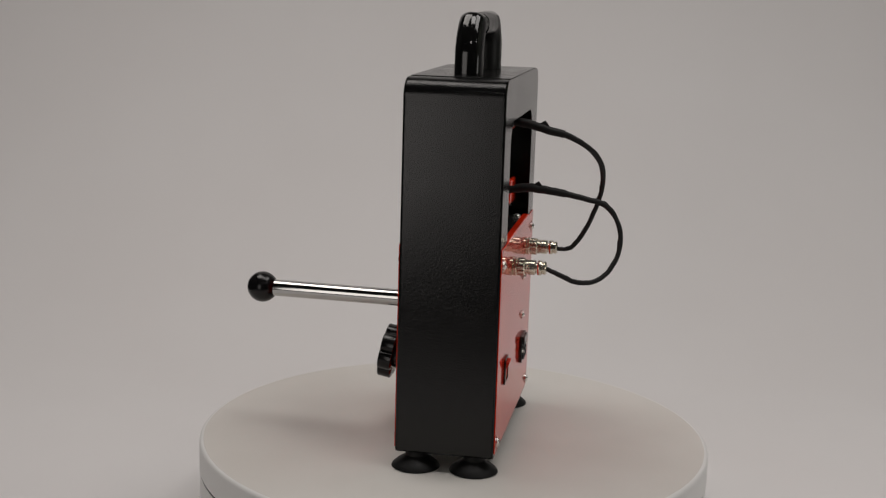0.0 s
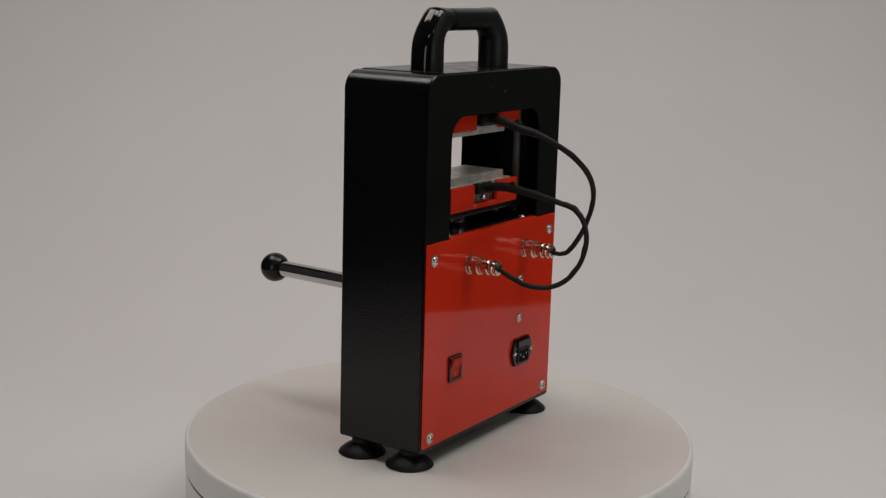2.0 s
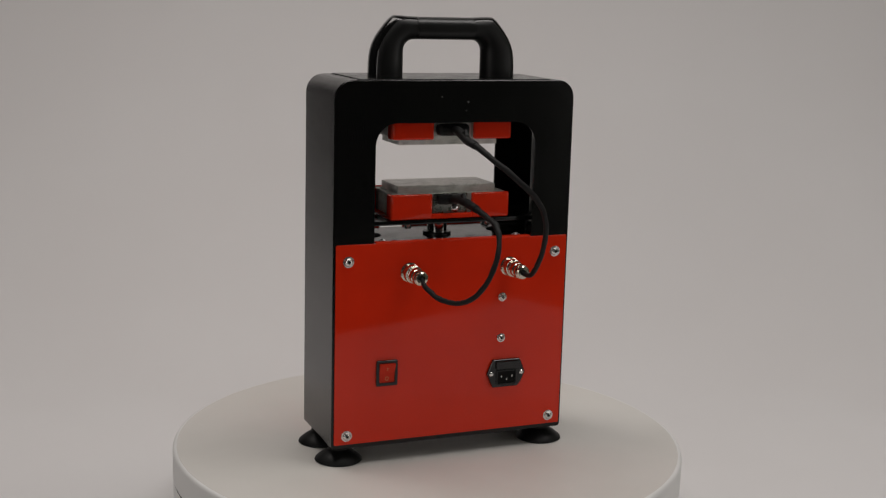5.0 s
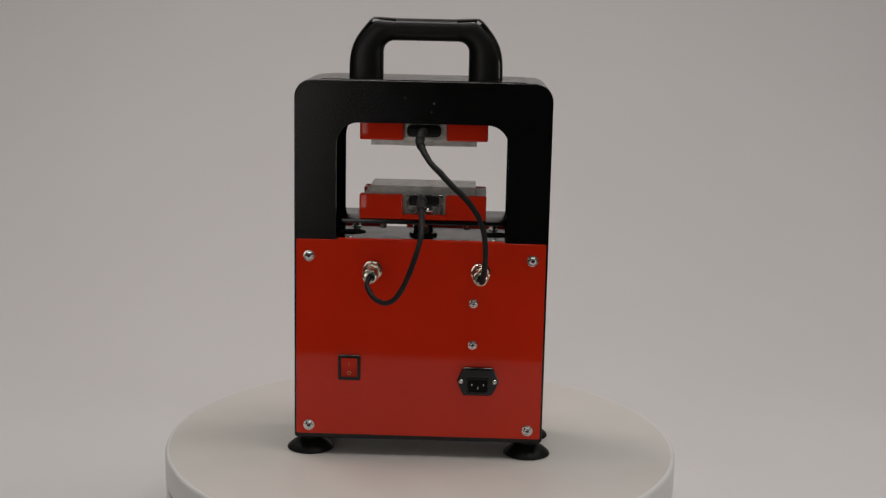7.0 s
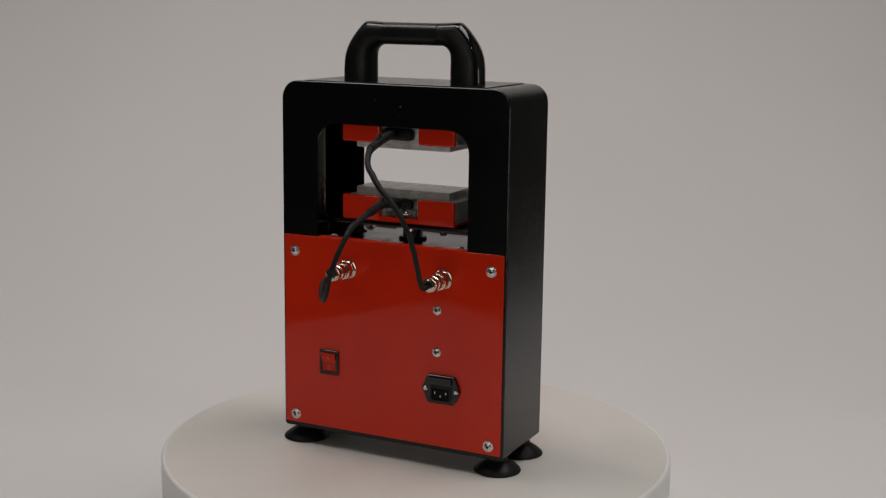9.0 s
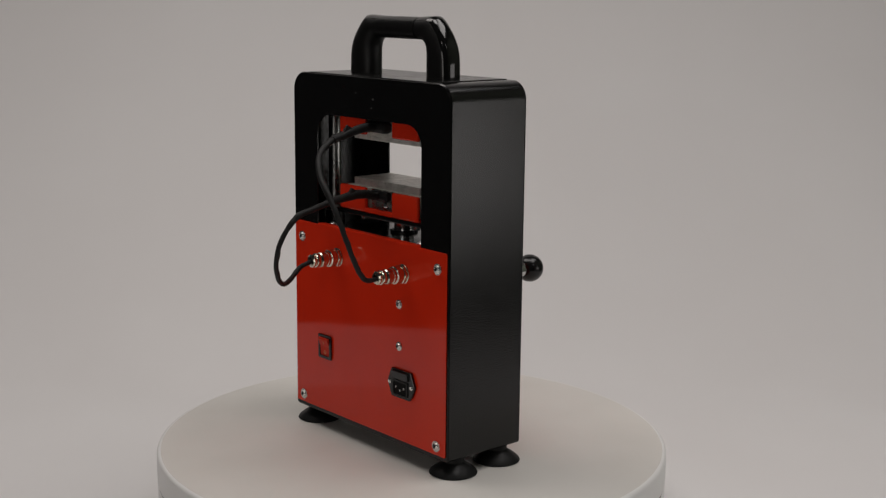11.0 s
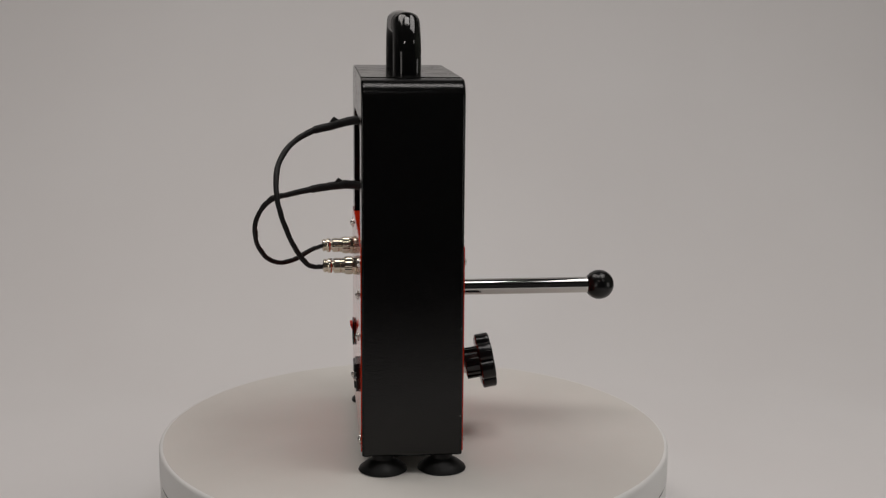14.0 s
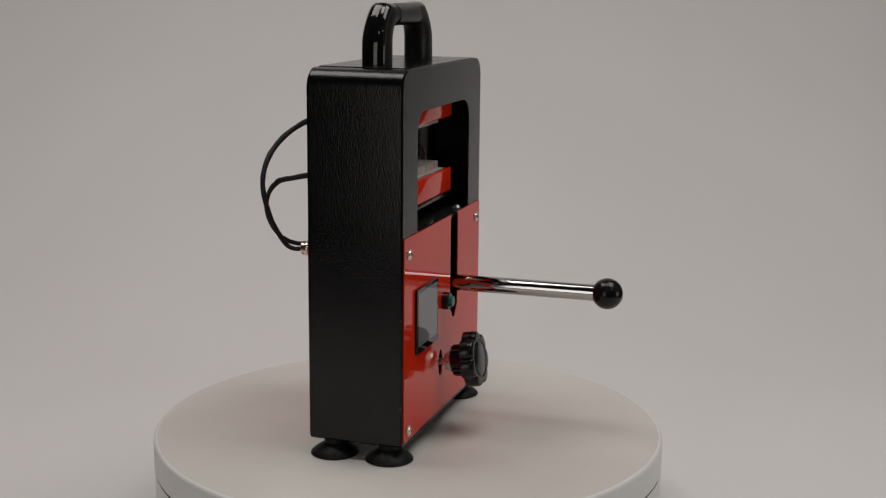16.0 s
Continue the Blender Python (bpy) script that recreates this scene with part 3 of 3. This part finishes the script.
def make_knob():
    base = Vector((0.0125, 0.0585, 0.0668))
    m = Matrix.Translation(base) @ pose(0, 0, 0, -80, 0, 0)
    bm = bmesh.new()
    n = 84
    rings = []
    for h, r, lobe in ((0.0345, 0.0180, 0.0), (0.0348, 0.0296, 0.0032), (0.0358, 0.0312, 0.0030), (0.0500, 0.0312, 0.0030), (0.0516, 0.0303, 0.0029), (0.0522, 0.0288, 0.0024), (0.0520, 0.0236, 0.0), (0.0508, 0.0226, 0.0)):
        rings.append([])
        for k in range(n):
            t = 2 * math.pi * k / n
            w = r + lobe * (2 * abs(math.cos(3.5 * t)) ** 0.55 - 1)
            rings[-1].append(bm.verts.new(m @ Vector((w * math.cos(t + 0.2), w * math.sin(t + 0.2), h))))
    for a, b in zip(rings, rings[1:]):
        for k in range(n):
            j = (k + 1) % n
            bm.faces.new((a[k], a[j], b[j], b[k]))
    bm.faces.new(rings[0]), bm.faces.new(rings[-1][::-1])
    knob = part("pressure_knob", bm, BALL, press, "black seven-lobed plastic hand knob", smooth=40)
    part("knob_hub", lathe([(0, 0.0175), (0.0160, 0.0175), (0.0175, 0.0185), (0.0182, 0.0350), (0, 0.0350)], m, 32), PLASTIC, knob, smooth=35)
    bm = bmesh.new()
    for k in range(14):
        box(bm, 0.0170, 0.0194, -0.0009, 0.0009, 0.0182, 0.0349)
        vs = [v for v in bm.verts if not v.tag]
        for v in vs:
            v.co = m @ (Matrix.Rotation(2 * math.pi * k / 14, 4, "Z") @ v.co)
            v.tag = True
    part("hub_rib", bm, PLASTIC, knob)
    part("knob_cap", lathe([(0, 0.0524), (0.0196, 0.0524), (0.0206, 0.0520), (0.0210, 0.0506)], m, 40), BALL, knob, "satin black end cap", smooth=30)
    part("threaded_stem", lathe([(0, -0.02), (0.0045, -0.02), (0.0045, 0.0180), (0, 0.0180)], m, 20), ZINC, knob, smooth=40)
    part("lock_nut", hexagon(bmesh.new(), 0.0118, 0.0085, 0.0178, m), ZINC, knob)


def make_display():
    """A square controller with a flush dark glass face, with a grey screen behind it."""
    x0, x1, z0, z1 = 0.0340, 0.1110, 0.1010, 0.1785
    y = FY + 0.0016
    bezel = part("temperature_display", plate(rounded(x0, x1, z0, z1, (0.002,) * 4, 3), None, y, y + 0.0030, 0.0006), GLASSBLACK, press, "square temperature controller with glossy dark glass face", smooth=30)
    part("screen", plate(rounded(x0 + 0.0042, x1 - 0.0042, z0 + 0.009, z1 - 0.0042, (0.0008,) * 4, 3), None, y + 0.0024, y + 0.0032, 0.0001), SCREEN, bezel, "dull grey unlit display glass")


def make_button(x, z):
    m = pose(x, FY + 0.0016, z) @ OUT_FRONT
    b = part("push_button", lathe([(0, 0), (0.0108, 0), (0.0108, 0.0072), (0.0100, 0.0080), (0.0070, 0.0080), (0, 0.0080)], m, 28), PLASTIC, press, "black button collar", smooth=35)
    part("button_cap", lathe([(0.0068, 0.0078), (0.0068, 0.0118), (0.0060, 0.0126), (0, 0.0128)], m, 28), GREEN, b, "green push cap", smooth=35)


make_case()
make_panel(False)
make_panel(True)
for sx, sz, sr in ((-0.1318, 0.2247, 0.0056), (0.1316, 0.2247, 0.0056), (-0.1318, 0.0164, 0.0056), (0.1316, 0.0164, 0.0056), (0.0634, 0.1718, 0.0046), (0.0634, 0.1210, 0.0046)):
    screw(sx, sz, False, sr)
for sx, sz in ((-0.1315, 0.2247), (0.1313, 0.2247), (-0.1315, 0.0160), (0.1312, 0.0160)):
    screw(sx, sz, True, 0.0056)
make_handle()
for fx in (-0.1330, 0.1326):
    for fy in (-0.0330, 0.0357):
        make_foot(fx, fy)
make_platen(0.2675, True)
make_platen(0.3613, False)
make_mechanism()
make_connector(0.0708, 0.2095)
make_connector(-0.0568, 0.2090)
make_cable([(0.002, -0.040, 0.3735, 0.0060), (-0.0010, -0.0641, 0.3722, 0.0060), (-0.0020, -0.0895, 0.3655, 0.0056), (0.0022, -0.1126, 0.3595, 0.0050), (0.0142, -0.1362, 0.3455, 0.0044), (0.0370, -0.1506, 0.3250, 0.0046),
            (0.0606, -0.1532, 0.3008, 0.0042), (0.0726, -0.1489, 0.2747, 0.0041), (0.0756, -0.1382, 0.2445, 0.0040), (0.0741, -0.1270, 0.2229, 0.0040), (0.0726, -0.1159, 0.2105, 0.0039), (0.0709, -0.1024, 0.2082, 0.0036), (0.0708, -0.0960, 0.2095, 0.0036)],
           (6, 29), 17, "black sheathed cable looping to the connector")
make_cable([(0.002, -0.040, 0.2895, 0.0060), (0.0002, -0.0611, 0.2944, 0.0060), (0.0002, -0.0841, 0.2938, 0.0057), (0.0018, -0.1102, 0.2898, 0.0050), (0.0041, -0.1390, 0.2840, 0.0044), (0.0052, -0.1586, 0.2792, 0.0048),
            (0.0037, -0.1730, 0.2655, 0.0040), (-0.0023, -0.1812, 0.2447, 0.0040), (-0.0114, -0.1793, 0.2205, 0.0040), (-0.0223, -0.1686, 0.2010, 0.0040), (-0.0348, -0.1530, 0.1920, 0.0040), (-0.0488, -0.1341, 0.1930, 0.0040), (-0.0582, -0.1147, 0.2025, 0.0039), (-0.0573, -0.1020, 0.2075, 0.0036), (-0.0568, -0.0960, 0.2090, 0.0036)],
           (6, 32), 17, "black sheathed cable looping to the connector")
make_switch(-0.0832, 0.0895)
make_inlet(0.0708, 0.0768)
for cx, cz, cr in ((-0.021, 0.4125, 0.0008), (0.0095, 0.3965, 0.0007), (0.012, 0.4065, 0.0012)):
    part("paint_chip", lathe([(0, 0.0002), (cr, 0.0002), (cr * 0.7, 0.0006), (0, 0.0006)], pose(cx, BY, cz) @ OUT_BACK, 7), BARE, press, "tiny chip in the black paint")
for cy, cz in ((FY - 0.0022, 0.0475), (FY - 0.0018, 0.151)):
    part("paint_chip", lathe([(0, 0.0002), (0.0011, 0.0002), (0.0007, 0.0005), (0, 0.0005)], pose(HX - 0.0003, cy, cz, 0, 90, 0), 6), BARE, press, "tiny chip in the black paint")
make_lever()
make_knob()
make_display()
make_button(0.003, 0.1420)


# ---------------- what moves ----------------


def motions():
    walk(turntable, [(t, pose(0, 0, 0, 0, 0, turn)) for t, turn, *_ in COURSE])
    walk(press, [(t, pose(0, 0, 0, 0, 0, turn) @ pose(-0.0010, -0.0142, SIT)) for t, turn, *_ in COURSE])


motions()
